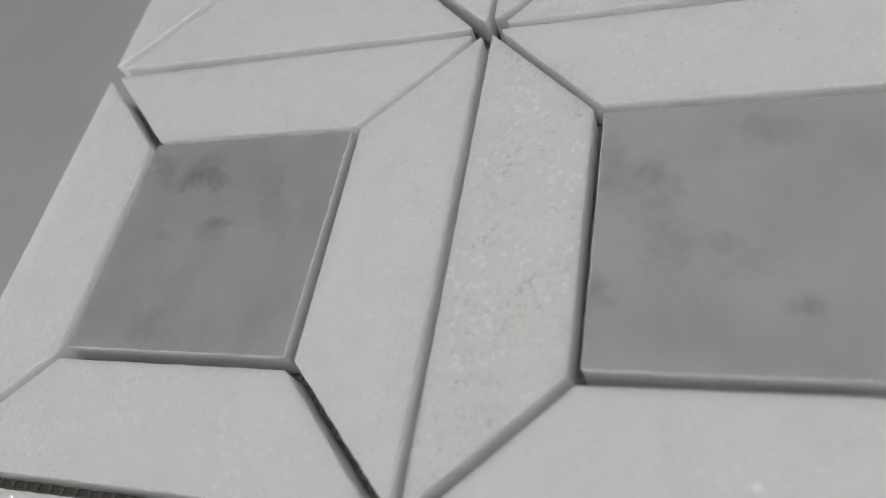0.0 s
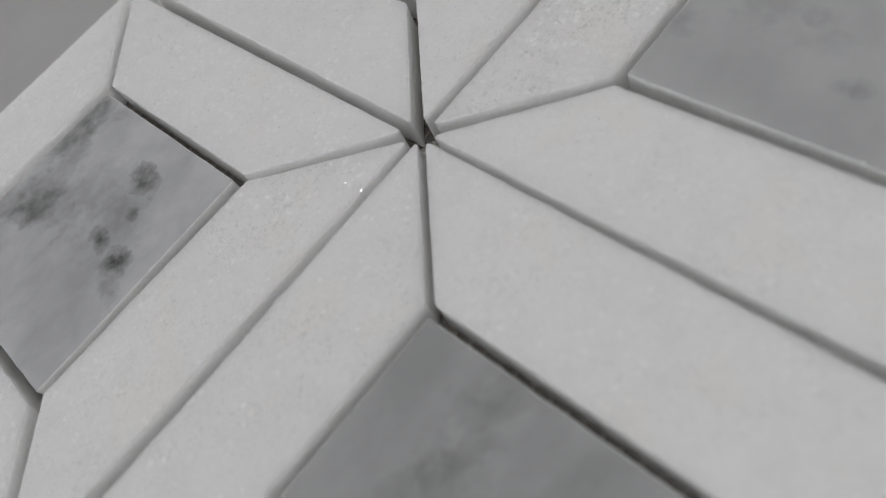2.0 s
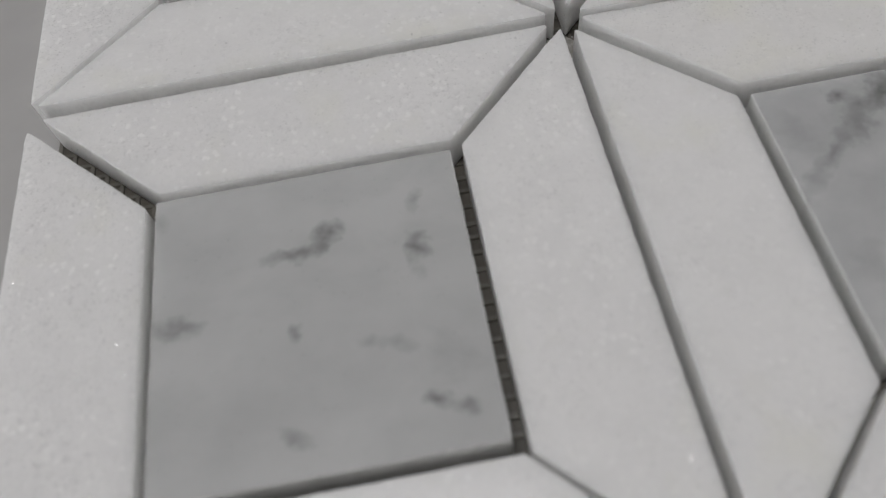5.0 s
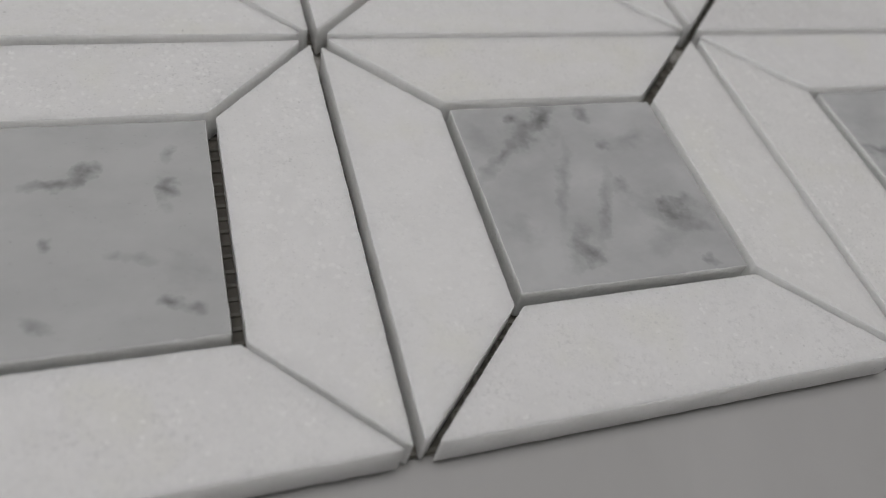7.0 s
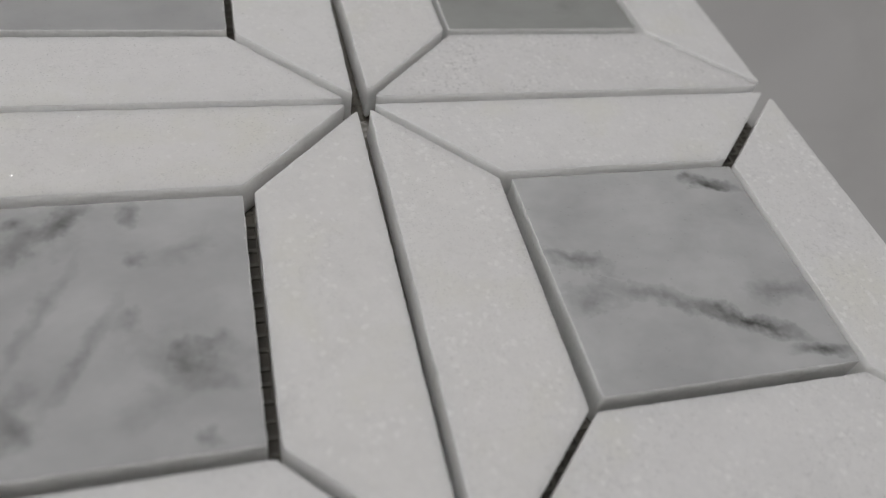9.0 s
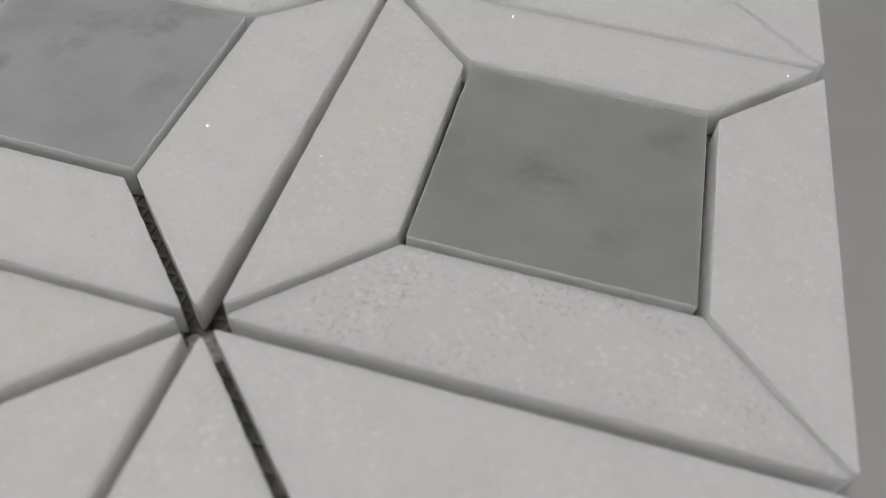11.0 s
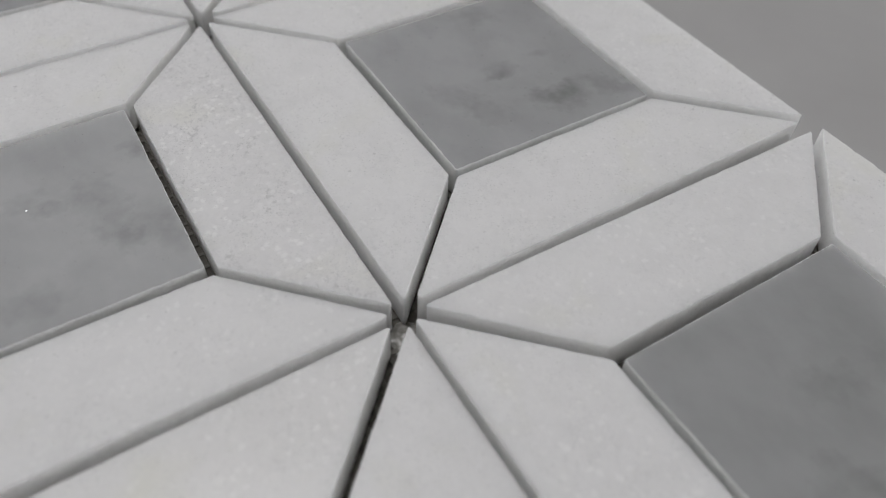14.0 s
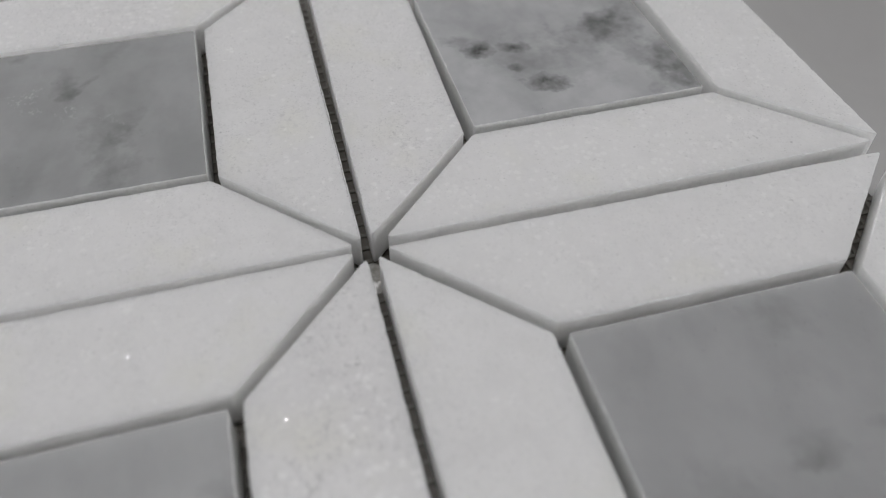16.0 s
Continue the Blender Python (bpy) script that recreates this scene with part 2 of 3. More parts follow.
# Dark marks of the stones: x, y, half length, half width in metres, turn in degrees, strength.
TABLE_MARKS = (
    (0.1250, 0.3281, 0.0042, 0.0019, 89, 0.43), (0.1236, 0.3182, 0.0105, 0.0010, 85, 0.43), (0.1132, 0.3286, 0.0055, 0.0017, 89, 0.49),
    (0.1105, 0.3224, 0.0028, 0.0013, 90, 0.31), (0.1136, 0.3358, 0.0046, 0.0020, 92, 0.37), (0.1247, 0.3228, 0.0131, 0.0019, 91, 0.37),
    (0.1072, 0.3378, 0.0189, 0.0075, 96, 0.15), (-0.0092, 0.1999, 0.0085, 0.0038, 90, 0.19), (-0.0137, 0.1699, 0.0166, 0.0033, 61, 0.19),
    (-0.0181, 0.1633, 0.0103, 0.0027, 46, 0.25), (0.1263, 0.3300, 0.0074, 0.0030, 51, 0.31), (0.1187, 0.3233, 0.0078, 0.0055, 122, 0.22),
    (0.2373, -0.0035, 0.0006, 0.0004, -158, 0.49), (0.1155, 0.3430, 0.0220, 0.0125, 95, 0.20),
)

WHITE = white_stone("white_crystal_marble", 0.3, (0.765, 0.759, 0.756), 0.20, 0.12, 0.15, 0.03)
GRAINY = white_stone("white_marble_grainy", 0.95, (0.752, 0.744, 0.742), 0.32, 0.18, 0.24, 0.05)
SUGARY = white_stone("white_marble_sugary", 0.55, (0.755, 0.749, 0.747), 0.33, 0.16, 0.24, 0.055)
WARM = white_stone("white_marble_warm", 0.3, (0.757, 0.749, 0.741), 0.26, 0.12, 0.17, 0.035)
ARRIS = white_stone("white_marble_chipped_arris", 0.5, (0.80, 0.793, 0.788), 0.6, 0.4, 0.5, 0.1)
# Sawn tones, raised further to stand in for light passing through the stone.
SAWN_WHITE = sawn_stone("sawn_white_marble", (0.90, 0.892, 0.882), 0.2)
SAWN_GREY = sawn_stone("sawn_grey_marble", (0.66, 0.662, 0.655), 0.35)
NET = net_glass()
GLUE = Mat("glue")
GLUE.surface(Base_Color=GLUE.ramp(GLUE.noise(GLUE.coords(), 0.004, 4), (0.35, (0.055, 0.049, 0.04)), (0.7, (0.095, 0.085, 0.07))), Roughness=0.45)
GLUE = GLUE.mat
LUMP = Mat("set_glue")
LUMP.surface(Base_Color=LUMP.ramp(LUMP.noise(LUMP.coords(), 0.0012, 4), (0.35, (0.17, 0.162, 0.145)), (0.7, (0.36, 0.35, 0.33))), Roughness=0.28)
LUMP = LUMP.mat
TABLE = table_stone()
WALL = plaster("wall_plaster", (0.66, 0.66, 0.66))
# Dark tone on unseen surfaces, cutting the light bounced from south and below.
DARK = plaster("unseen_dark_surface", (0.16, 0.145, 0.13))
CEILING = plaster("ceiling_plaster", (0.75, 0.75, 0.75))


# ---- mesh helpers ----
def part(name, bm, material, parent=None, label=""):
    mesh = bpy.data.meshes.new(name)
    bm.to_mesh(mesh)
    bm.free()
    mesh.materials.append(material)
    ob = new(name, mesh)
    ob.parent = parent
    if label:
        ob["label"] = label
    return ob


def box(bm, lo, hi):
    geo = bmesh.ops.create_cube(bm, size=1.0)
    for v in geo["verts"]:
        v.co = Vector([a + (b - a) * (c + 0.5) for a, b, c in zip(lo, hi, v.co)])
    return geo["verts"]


# ---- the room ----
bm = bmesh.new()
box(bm, (-0.75, -0.80, -0.03), (1.05, 1.10, TABLE_Z))
bmesh.ops.bevel(bm, geom=bm.edges[:], offset=0.004, segments=2, affect="EDGES")
tagged(part("table_top", bm, TABLE), "pale grey veined marble table top under the sheet", "table top", kind="structure")

bm = bmesh.new()
box(bm, (-0.60, -0.65, Z0), (0.90, 0.95, -0.03))
bmesh.ops.bevel(bm, geom=bm.edges[:], offset=0.004, segments=2, affect="EDGES")
tagged(part("table_base", bm, DARK), "plain dark base under the marble table top", "table base", kind="structure")

# Unseen shell of floor, ceiling and walls, added to bounce light and fill reflections.
bm = bmesh.new()
box(bm, (X0, Y0, Z0 - 0.1), (X1, Y1, Z0))
tagged(part("floor", bm, DARK), "unseen dark floor added to keep bounced light low", "floor", kind="structure")
bm = bmesh.new()
box(bm, (X0, Y0, Z1), (X1, Y1, Z1 + 0.1))
tagged(part("ceiling", bm, CEILING), "unseen white ceiling added to bounce light", "ceiling", kind="structure")


def wall(name, at, turn, length, opening, paint=WALL, label="unseen off-white wall added to bounce light"):
    """A wall along its own x, from -length/2 to length/2, with its inner face at y = 0; opening: half width, sill, head."""
    bm = bmesh.new()
    half, thick = length / 2 + 0.12, 0.12
    if opening:
        w, sill, head = opening
        for lo, hi in (((-half, 0, Z0), (-w, thick, Z1)), ((w, 0, Z0), (half, thick, Z1)), ((-w, 0, Z0), (w, thick, sill)), ((-w, 0, head), (w, thick, Z1))):
            box(bm, lo, hi)
    else:
        box(bm, (-half, 0, Z0), (half, thick, Z1))
    ob = tagged(part(name, bm, paint), label, "wall", kind="structure")
    ob.matrix_world = pose(*at, 0, 0, turn)


XM, YM = (X0 + X1) / 2, (Y0 + Y1) / 2
wall("wall_north", (XM, Y1, 0), 0, X1 - X0, LAMP_SLOT)
wall("wall_south", (XM, Y0, 0), 180, X1 - X0, None, DARK, "unseen wall darkened to cut light from the south")
wall("wall_east", (X1, YM, 0), -90, Y1 - Y0, LAMP_SLOT)
wall("wall_west", (X0, YM, 0), 90, Y1 - Y0, LAMP_SLOT)

panel = tagged(new("ceiling_light"), "assumed square frosted ceiling light panel, switched on", "ceiling light")
panel.location = PANEL
bm = bmesh.new()
R = 0.28
for lo, hi in (((-R, -R, -0.03), (0.03 - R, R, 0.05)), ((R - 0.03, -R, -0.03), (R, R, 0.05)), ((0.03 - R, -R, -0.03), (R - 0.03, 0.03 - R, 0.05)), ((0.03 - R, R - 0.03, -0.03), (R - 0.03, R, 0.05))):
    box(bm, lo, hi)
part("frame", bm, CEILING, panel)
bm = bmesh.new()
box(bm, (0.03 - R, 0.03 - R, -0.02), (R - 0.03, R - 0.03, -0.012))
part("diffuser", bm, glow("lamp_diffuser", 0.3), panel)

# ---- the mosaic sheet ----
sheet = tagged(new("mosaic_sheet"), "net-backed mosaic sheet of white and grey marble tiles", "mosaic tile")
rng = random.Random(7)


def stone_tile(name, corners, material, label, sawn, arris_stone, arris=0.00015, rough=0.0001, round_by=0.00045):
    """One cut stone piece: upright sawn sides, softened corners, a slightly chipped arris and a flat polished face."""
    outline = []
    count = len(corners)
    seed = rng.uniform(0, 50)
    for n in range(count):
        a, b, c = (Vector(corners[(n + k) % count]) for k in (-1, 0, 1))
        back, on = (a - b).normalized(), (c - b).normalized()
        # acute tips are broken back further than square corners
        r = round_by * rng.uniform(0.7, 1.3) * (2.7 if back.dot(on) > 0.3 else 1.0)
        for k in range(4):
            s = k / 3
            outline.append(b + back * r * (1 - s) ** 2 + on * r * s**2)
        start = r + 0.0004
        run = (c - b).length - start - 4.2 * round_by
        steps = max(2, int(run / 0.0007))
        for k in range(steps + 1):
            outline.append(b + on * (start + run * k / steps))
    pts = []
    total = len(outline)
    for n, p in enumerate(outline):
        t = (outline[(n + 1) % total] - outline[n - 1]).normalized()
        pts.append((p, Vector((-t.y, t.x))))          # inward normal of a counter-clockwise outline
    # each piece lies a trace out of level
    mid = sum((Vector(c) for c in corners), Vector((0, 0))) / count
    level_out = pose(mid.x, mid.y, TOP + rng.uniform(-0.0001, 0.0001), rng.gauss(0, 0.12), rng.gauss(0, 0.12)) @ pose(-mid.x, -mid.y, -TOP)
    bm = bmesh.new()
    rings = []
    for inset, height in ((0.0003, BASE), (0.0, BASE + 0.0003), (0.0, TOP - arris), (1.0, TOP)):
        ring = []
        for p, inward in pts:
            wave = noise.noise(Vector((p.x * 420 + seed, p.y * 420, 3.0 + seed))) + 0.6 * noise.noise(Vector((p.x * 1600, p.y * 1600 + seed, 9.0)))
            chip = max(0.0, noise.noise(Vector((p.x * 800 + 3 * seed, p.y * 800, 20.0))) - 0.42) * 2.4
            width = arris * (1.0 + 0.4 * wave + 2.4 * chip)
            q = p + inward * ((width if inset == 1.0 else inset) + rough * wave)
            z = height
            if inset < 1.0 and height > 0.5 * TOP:
                z -= 1.2 * arris * chip
            ring.append(bm.verts.new((q.x, q.y, z)))
        rings.append(ring)
    for level, (low, high) in enumerate(zip(rings, rings[1:])):
        for n in range(total):
            f = bm.faces.new((low[n], low[(n + 1) % total], high[(n + 1) % total], high[n]))
            f.smooth = level == 1
            f.material_index = 2 if level == 2 else 1
    bm.faces.new(rings[-1])
    bm.faces.new(rings[0][::-1])
    for ring in rings[1:]:
        for n in range(total):
            bm.edges.get((ring[n], ring[(n + 1) % total])).smooth = False
    ob = part(name, bm, material, sheet, label)
    for stone in (sawn, arris_stone):
        ob.data.materials.append(stone)
    ob.matrix_local = level_out
    return ob


def turned(points, centre, degrees, dx=0.0, dy=0.0):
    c, s = math.cos(radians(degrees)), math.sin(radians(degrees))
    return [(centre[0] + dx + c * (x - centre[0]) - s * (y - centre[1]), centre[1] + dy + s * (x - centre[0]) + c * (y - centre[1])) for x, y in points]


OUTER, MITRE, INNER, HALF = 0.04905, 0.00155, 0.0269, 0.02475
# White pieces cut wider than the rest, in millimetres: column, row and side of the piece.
WIDER = {
    (2, 2, "south"): 1.2, (2, 2, "north"): 0.6, (1, 2, "south"): 0.4, (1, 2, "north"): 0.35, (0, 2, "south"): 0.25,
    (0, 1, "west"): 0.85, (0, 1, "east"): 0.4, (0, 1, "north"): 0.25, (0, 0, "west"): 0.5, (0, 0, "east"): 0.2,
    (1, 1, "west"): 0.3, (1, 1, "east"): 0.4, (1, 1, "north"): 0.2, (1, 0, "west"): 0.15,
}


def lay_cell(col, row, stone, grey, south, east, north, west):
    """One framed square: the grey stone and its four white pieces. Each white piece: stone, label, shift along x and y in millimetres,
    turn in degrees, and how far its two ends lie from their places."""
    cx, cy = (col + 0.5) * P, (row + 0.5) * P
    dx, dy, turn, wide, deep = grey
    a, d = HALF + wide / 1000, HALF + deep / 1000
    square = [(cx - a, cy - d), (cx + a, cy - d), (cx + a, cy + d), (cx - a, cy + d)]
    stone_tile("grey_tile", turned(square, (cx, cy), turn, dx / 1000, dy / 1000), stone, "honed grey marble square", SAWN_GREY, SAWN_GREY)
    for side, quarter, ((mat, label), dx, dy, turn, first, last) in (("south", 0, south), ("east", 90, east), ("north", 180, north), ("west", 270, west)):
        outer = OUTER + WIDER.get((col, row, side), 0.0) / 1000
        # ends are told from west to east or from south to north
        lo, hi = (first, last) if quarter < 180 else (-last, -first)
        lo, hi = lo / 1000, hi / 1000
        piece = [(cx - outer + MITRE + lo, cy - outer), (cx + outer - MITRE + hi, cy - outer), (cx + INNER - MITRE + hi, cy - INNER), (cx - INNER + MITRE + lo, cy - INNER)]
        piece = turned(piece, (cx, cy), quarter)
        mid = (sum(x for x, y in piece) / 4, sum(y for x, y in piece) / 4)
        stone_tile("white_tile", turned(piece, mid, turn, dx / 1000, dy / 1000), mat, label, SAWN_WHITE, ARRIS)


PLAIN = (WHITE, "polished white crystalline marble piece with mitred ends")
GRAIN = (GRAINY, "white marble piece with grey sugary speckles")
SUGAR = (SUGARY, "white marble piece with coarse glittering crystals")
CREAM = (WARM, "warm white marble piece with pale flecks")
north_marks = (
    (0.1688, 0.2700, 0.0059, 0.0035, 50, 0.27), (0.1668, 0.2571, 0.0064, 0.0041, 57, 0.30), (0.1533, 0.2499, 0.0033, 0.0019, 77, 0.23),
    (0.1509, 0.2622, 0.0030, 0.0016, 81, 0.20), (0.1312, 0.2570, 0.0061, 0.0037, 77, 0.20), (0.1591, 0.2389, 0.0109, 0.0034, -155, 0.20),
    (0.1645, 0.2594, 0.0114, 0.0028, 83, 0.17), (0.1646, 0.2575, 0.0061, 0.0035, 83, 0.23), (0.1518, 0.2511, 0.0044, 0.0028, 84, 0.20),
)
north_stone = grey_stone("grey_marble", 0.369, (1.0, 1.0, 1.01), 0.3, north_marks, (), 8.0, 64)
lay_cell(1, 2, north_stone, (0.24, -0.08, -0.4, 0.08, -0.22),
         (PLAIN, 0.03, 0.12, 0.1, 0.0, 0.04),
         (PLAIN, -0.47, -0.23, 0.1, 0.26, -0.59),
         (PLAIN, 0.07, -0.35, -0.2, 0.61, -0.51),
         (PLAIN, 0.01, 0.02, -0.3, -0.04, 0.08))
north_west_marks = (
    (0.0646, 0.2444, 0.0049, 0.0029, 77, 0.99), (0.0579, 0.2398, 0.0018, 0.0014, 90, 0.63), (0.0510, 0.2408, 0.0035, 0.0023, 83, 0.78),
    (0.0497, 0.2336, 0.0036, 0.0022, 111, 0.89), (0.0456, 0.2301, 0.0043, 0.0024, 52, 0.42), (0.0603, 0.2718, 0.0102, 0.0064, 74, 0.47),
    (0.0694, 0.2742, 0.0064, 0.0051, 115, 0.42), (0.0563, 0.2453, 0.0147, 0.0076, 59, 0.31), (0.0460, 0.2638, 0.0076, 0.0045, 122, 0.31),
    (0.0467, 0.2654, 0.0138, 0.0068, 117, 0.52), (0.0664, 0.2719, 0.0084, 0.0055, 145, 0.52),
)
north_west_stone = grey_stone("grey_marble", 0.455, (0.985, 0.995, 1.02), 0.6, north_west_marks, (), 7.0, -85)
lay_cell(0, 2, north_west_stone, (-0.41, 0.21, 0.3, -0.10, 0.04),
         (SUGAR, 0.34, 0.41, -0.9, 0.71, -0.23),
         (PLAIN, -0.69, 0.25, 0.3, -0.12, 0.48),
         (PLAIN, -0.15, 1.04, 0.2, 0.0, -0.22),
         (SUGAR, -0.42, 0.17, -0.1, 0.24, 0.0))
west_marks = (
    (0.0431, 0.1488, 0.0038, 0.0017, 139, 0.43), (0.0390, 0.1521, 0.0023, 0.0010, 139, 0.29), (0.0621, 0.1289, 0.0037, 0.0015, 156, 0.39),
    (0.0701, 0.1576, 0.0058, 0.0035, 132, 0.32), (0.0584, 0.1585, 0.0101, 0.0022, 149, 0.21), (0.0364, 0.1309, 0.0040, 0.0019, 145, 0.36),
    (0.0270, 0.1377, 0.0024, 0.0015, 140, 0.29), (0.0297, 0.1573, 0.0059, 0.0015, 145, 0.18), (0.0689, 0.1429, 0.0068, 0.0025, 161, 0.14),
    (0.0400, 0.1475, 0.0071, 0.0027, -173, 0.32), (0.0584, 0.1564, 0.0105, 0.0049, -174, 0.29),
)
west_scuffs = (
    (0.0505, 0.1536, 0.0076, 0.0020, 61, 0.50), (0.0424, 0.1402, 0.0045, 0.0035, 73, 0.50), (0.0484, 0.1436, 0.0070, 0.0012, 60, 0.50),
)
west_stone = grey_stone("grey_marble", 0.35, (1.0, 1.01, 1.01), 0.4, west_marks, west_scuffs, 4.0, -23)
lay_cell(0, 1, west_stone, (-0.23, -0.23, -0.1, -0.15, -0.09),
         (PLAIN, -0.21, 0.52, -0.0, -0.35, 0.05),
         (PLAIN, -0.45, -0.16, -0.0, 0.05, -0.29),
         (SUGAR, 0.33, -0.49, -0.2, 0.39, 0.09),
         (SUGAR, 0.42, -0.01, 0.2, 0.57, -0.59))
south_west_marks = (
    (0.0527, 0.0623, 0.0031, 0.0023, 71, 0.63), (0.0476, 0.0598, 0.0058, 0.0015, -173, 0.59), (0.0660, 0.0569, 0.0033, 0.0021, 88, 0.63),
    (0.0668, 0.0655, 0.0024, 0.0012, 87, 0.33), (0.0660, 0.0523, 0.0014, 0.0011, 92, 0.22), (0.0466, 0.0463, 0.0016, 0.0011, 83, 0.41),
    (0.0569, 0.0431, 0.0019, 0.0011, 170, 0.26), (0.0612, 0.0414, 0.0028, 0.0012, 151, 0.30), (0.0659, 0.0329, 0.0021, 0.0019, 141, 0.56),
    (0.0691, 0.0310, 0.0021, 0.0012, 170, 0.41), (0.0456, 0.0307, 0.0031, 0.0012, 145, 0.41), (0.0683, 0.0395, 0.0055, 0.0033, 128, 0.15),
    (0.0290, 0.0508, 0.0043, 0.0020, 166, 0.44), (0.0258, 0.0700, 0.0023, 0.0018, 113, 0.22),
)
south_west_stone = grey_stone("grey_marble", 0.47, (1.0, 1.01, 1.0), 0.25, south_west_marks, (), 1.0, -13)
lay_cell(0, 0, south_west_stone, (-0.44, -0.11, -0.1, -0.12, 0.12),
         (SUGAR, -0.04, -0.16, -0.0, 0.0, -0.06),
         (PLAIN, -0.59, -0.44, 0.0, -0.99, 0.35),
         (SUGAR, 0.01, -0.34, 0.3, 0.71, -0.69),
         (SUGAR, 0.22, -0.49, 0.2, 0.0, -0.71))
south_marks = (
    (0.1331, 0.0598, 0.0116, 0.0016, 41, 0.38), (0.1380, 0.0705, 0.0025, 0.0024, -63, 0.56), (0.1443, 0.0701, 0.0081, 0.0029, 48, 0.54),
    (0.1562, 0.0712, 0.0041, 0.0022, -84, 0.50), (0.1571, 0.0611, 0.0018, 0.0018, 16, 0.44), (0.1432, 0.0513, 0.0129, 0.0014, -112, 0.30),
    (0.1501, 0.0440, 0.0112, 0.0014, -115, 0.34), (0.1565, 0.0495, 0.0026, 0.0026, -64, 0.36), (0.1648, 0.0629, 0.0065, 0.0024, 25, 0.24),
    (0.1654, 0.0430, 0.0032, 0.0032, -41, 0.56), (0.1693, 0.0447, 0.0024, 0.0024, -71, 0.32), (0.1660, 0.0394, 0.0087, 0.0024, -17, 0.24),
    (0.1404, 0.0347, 0.0066, 0.0022, -117, 0.30), (0.1422, 0.0328, 0.0024, 0.0024, -38, 0.45), (0.1664, 0.0282, 0.0016, 0.0016, -19, 0.44),
    (0.1305, 0.0401, 0.0034, 0.0030, 18, 0.18), (0.1598, 0.0333, 0.0053, 0.0024, 36, 0.20), (0.1285, 0.0649, 0.0045, 0.0029, -70, 0.14),
    (0.1640, 0.0420, 0.0090, 0.0055, -20, 0.20), (0.1420, 0.0360, 0.0080, 0.0055, 60, 0.17), (0.1420, 0.0690, 0.0090, 0.0055, 45, 0.20),
)
south_stone = grey_stone("grey_marble", 0.475, (0.99, 1.0, 1.01), 0.4, south_marks, (), 2.0, 41)
lay_cell(1, 0, south_stone, (-0.10, 0.07, 0.0, 0.02, -0.25),
         (SUGAR, 0.07, 0.23, 0.3, -0.08, 0.19),
         (CREAM, -0.18, 0.09, -0.1, 0.53, -0.39),
         (CREAM, -0.20, 0.27, -0.2, 0.03, -0.32),
         (PLAIN, -0.09, -0.57, -0.2, -0.68, -0.14))
south_east_marks = (
    (0.2680, 0.0702, 0.0070, 0.0023, 161, 0.74), (0.2316, 0.0529, 0.0071, 0.0026, 160, 0.56), (0.2596, 0.0360, 0.0106, 0.0026, 155, 0.86),
    (0.2694, 0.0287, 0.0058, 0.0016, 172, 0.93), (0.2322, 0.0443, 0.0066, 0.0031, 178, 0.37), (0.2693, 0.0425, 0.0075, 0.0029, 177, 0.37),
    (0.2453, 0.0429, 0.0122, 0.0021, 154, 0.49), (0.2672, 0.0690, 0.0043, 0.0013, 165, 0.86), (0.2632, 0.0731, 0.0023, 0.0011, -168, 0.49),
)
south_east_stone = grey_stone("grey_marble", 0.485, (0.985, 1.0, 1.01), 0.45, south_east_marks, (), 3.0, -18)
lay_cell(2, 0, south_east_stone, (0.67, 0.20, 0.2, 0.08, -0.15),
         (SUGAR, -0.21, 0.24, 0.0, -0.30, 0.0),
         (SUGAR, -0.22, -0.16, 0.1, 0.0, -0.23),
         (PLAIN, 0.17, 0.03, 0.2, 0.04, 0.21),
         (CREAM, 0.16, -0.14, -0.4, -0.42, 0.21))
east_marks = (
    (0.2465, 0.1471, 0.0087, 0.0057, -154, 0.21), (0.2672, 0.1647, 0.0056, 0.0041, -140, 0.21), (0.2605, 0.1352, 0.0061, 0.0040, -153, 0.19),
    (0.2435, 0.1488, 0.0049, 0.0043, 46, 0.21), (0.2265, 0.1511, 0.0041, 0.0030, -153, 0.14),
)
east_stone = grey_stone("grey_marble", 0.33, (0.985, 1.025, 0.935), 0.3, east_marks, (), 6.0, 31)
lay_cell(2, 1, east_stone, (0.20, 0.07, 0.1, 0.04, -0.13),
         (GRAIN, 0.39, 0.78, 0.3, 0.24, 0.33),
         (PLAIN, 0.30, -0.13, -0.3, 0.23, -0.42),
         (PLAIN, 0.02, -0.03, -0.1, -0.03, 0.06),
         (CREAM, 0.75, -0.07, 0.5, 0.68, -0.79))
north_east_marks = (
    (0.2527, 0.2688, 0.0042, 0.0028, 55, 0.28), (0.2602, 0.2419, 0.0084, 0.0051, 48, 0.24), (0.2452, 0.2507, 0.0054, 0.0037, 52, 0.19),
    (0.2517, 0.2671, 0.0096, 0.0065, 80, 0.19),
)
north_east_stone = grey_stone("grey_marble", 0.33, (1.0, 1.005, 1.0), 0.3, north_east_marks, (), 9.0, 58)
lay_cell(2, 2, north_east_stone, (0.38, 0.07, 0.2, -0.07, -0.14),
         (PLAIN, 0.26, 0.87, 0.2, 0.07, 0.31),
         (PLAIN, 0.66, -0.54, 0.3, -0.30, -0.49),
         (PLAIN, -0.03, -0.10, 0.2, 0.01, -0.04),
         (PLAIN, 0.03, -0.11, -0.7, 0.53, -0.69))
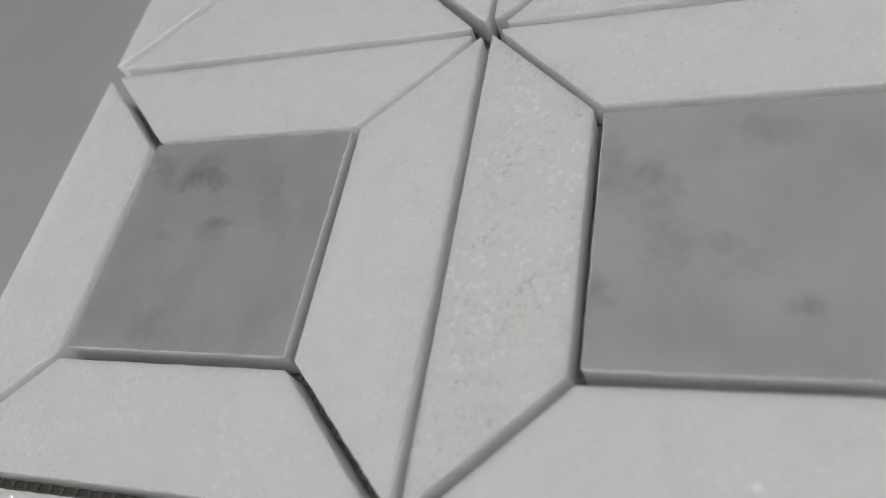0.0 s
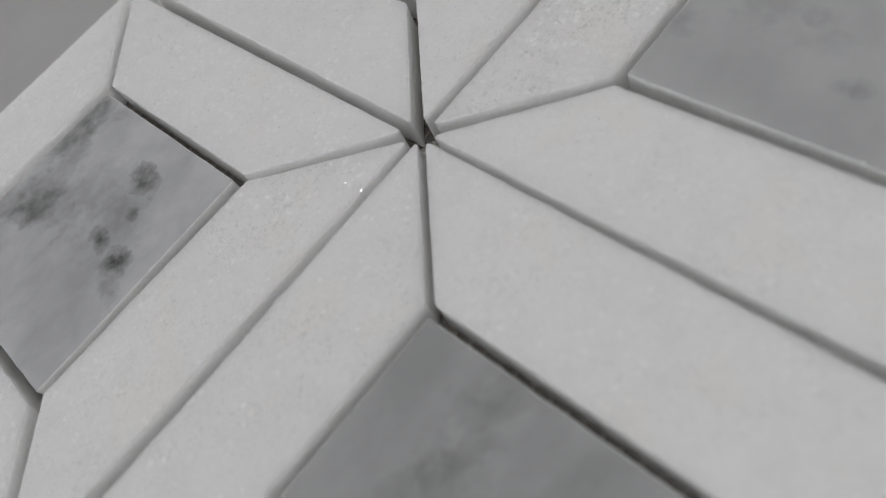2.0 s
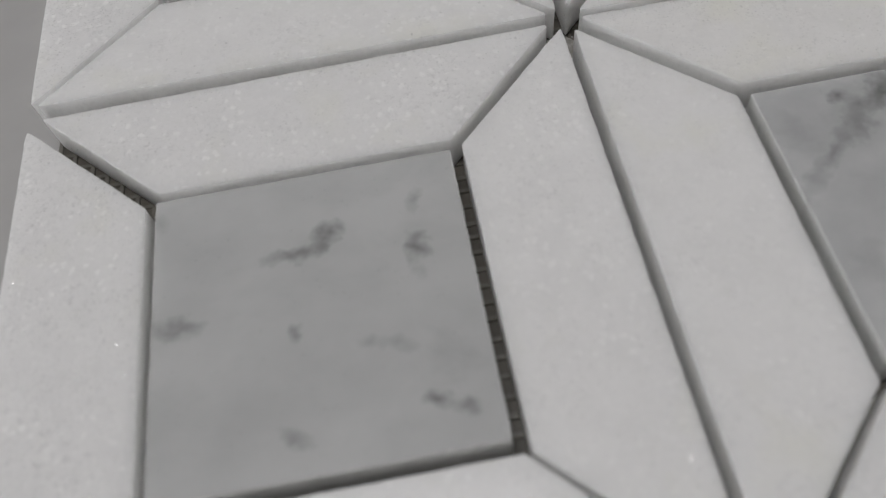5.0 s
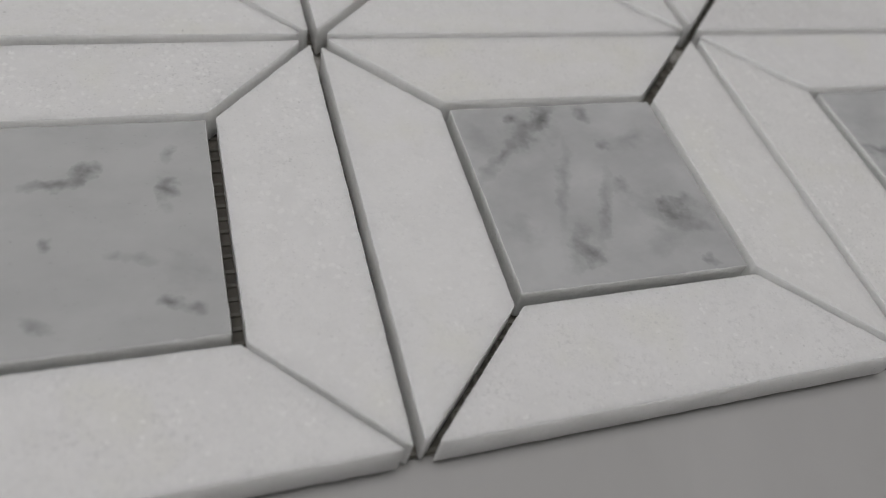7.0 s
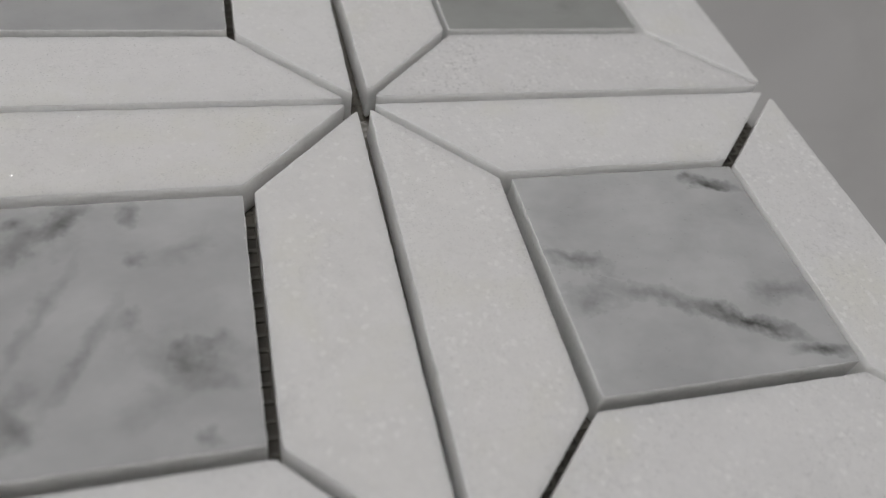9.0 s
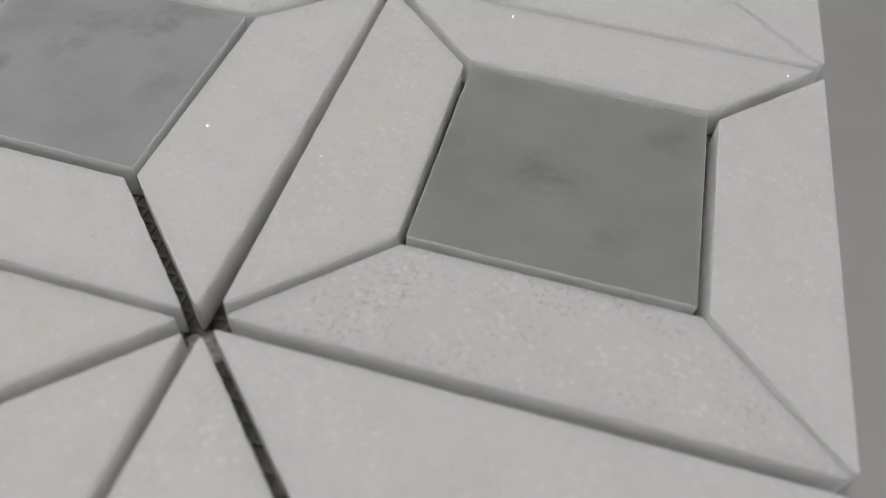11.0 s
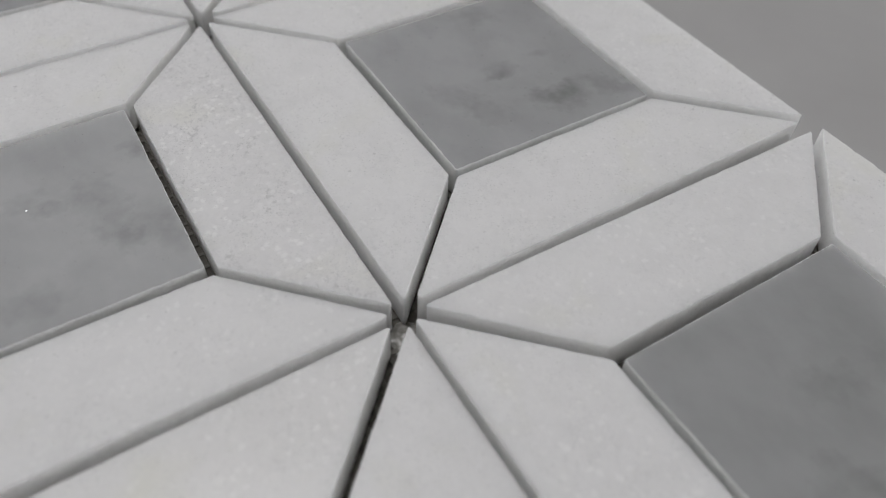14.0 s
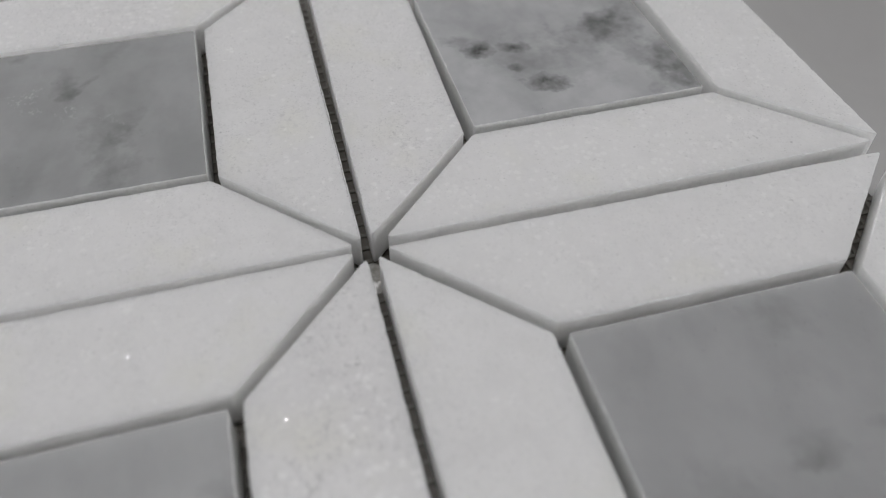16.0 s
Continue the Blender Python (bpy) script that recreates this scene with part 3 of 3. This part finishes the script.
middle_marks = (
    (0.1364, 0.1438, 0.0029, 0.0025, 165, 0.30), (0.1469, 0.1553, 0.0024, 0.0024, -158, 0.24), (0.1618, 0.1715, 0.0094, 0.0025, -176, 0.21),
    (0.1682, 0.1466, 0.0067, 0.0031, 84, 0.17), (0.1591, 0.1659, 0.0056, 0.0044, -146, 0.26), (0.1436, 0.1508, 0.0044, 0.0032, -141, 0.17),
    (0.1380, 0.1726, 0.0041, 0.0031, -164, 0.26), (0.1491, 0.1630, 0.0065, 0.0046, -160, 0.21),
)
middle_stone = grey_stone("grey_marble", 0.425, (0.99, 1.0, 1.0), 0.3, middle_marks, (), 5.0, 18)
lay_cell(1, 1, middle_stone, (-0.09, 0.02, -0.0, -0.02, -0.36),
         (PLAIN, -0.20, -0.02, 0.0, 0.28, -0.57),
         (PLAIN, -0.33, -0.24, -0.4, -0.25, -0.10),
         (GRAIN, 0.03, -0.56, -0.1, -0.16, 0.20),
         (PLAIN, 0.02, 0.03, 0.4, 0.48, -0.44))

# The net under the tiles.
bm = bmesh.new()
LO, HI, STEP = 0.0030, 0.2970, 0.0031
count = int((HI - LO) / STEP)
for axis in (0, 1):
    for n in range(count + 1):
        at = LO + n * STEP + rng.uniform(-0.0003, 0.0003)
        wide, low, high = 0.0006, -0.0014 + 0.0001 * axis, -0.00075 + 0.00006 * axis
        last = None
        for k in range(41):
            along = LO + (HI - LO) * k / 40
            sway = 0.0003 * noise.noise(Vector((along * 60, n * 3.1, axis * 7.0)))
            ring = []
            for u, z in ((-wide, low), (-0.6 * wide, high), (0.6 * wide, high), (wide, low)):
                xy = (at + u + sway, along) if axis == 0 else (along, at + u + sway)
                ring.append(bm.verts.new((*xy, z)))
            if last:
                for a in range(4):
                    bm.faces.new((last[a], last[(a + 1) % 4], ring[(a + 1) % 4], ring[a]))
            last = ring
bmesh.ops.recalc_face_normals(bm, faces=bm.faces[:])
tagged(part("backing_net", bm, NET, sheet, "beige-grey fibreglass net"), kind="stuff")
bm = bmesh.new()
box(bm, (LO, LO, -0.0018), (HI, HI, -0.0011))
part("glue_film", bm, GLUE, sheet, "thin brown-grey film of glue")


def glue_blob(x, y, size, seed):
    """A low lump of set glue in the hole where eight pieces meet."""
    bm = bmesh.new()
    rings, spokes = 5, 18
    last = None
    for k in range(rings + 1):
        ring = []
        for n in range(spokes):
            a = 2 * math.pi * n / spokes
            r = size * (k / rings) * (1 + 0.28 * noise.noise(Vector((2 * math.cos(a) + seed, 2 * math.sin(a), seed))))
            px, py = x + r * math.cos(a), y + r * math.sin(a)
            lump = 0.5 + 0.5 * noise.noise(Vector((px * 900, py * 900, seed)))
            ring.append(bm.verts.new((px, py, -0.0010 + 0.0016 * lump * (1 - (k / rings) ** 2))))
        if last:
            for n in range(spokes):
                bm.faces.new((last[n], ring[n], ring[(n + 1) % spokes], last[(n + 1) % spokes]))
        last = ring
    bmesh.ops.remove_doubles(bm, verts=bm.verts[:], dist=0.00001)
    for f in bm.faces:
        f.smooth = True
    part("glue_blob", bm, LUMP, sheet, "lump of greyish set glue")


for n, (x, y) in enumerate(((0.1002, 0.2001), (0.1, 0.1003), (0.2003, 0.1), (0.1999, 0.2))):
    glue_blob(x, y, 0.0036, 4.0 + 3.7 * n)
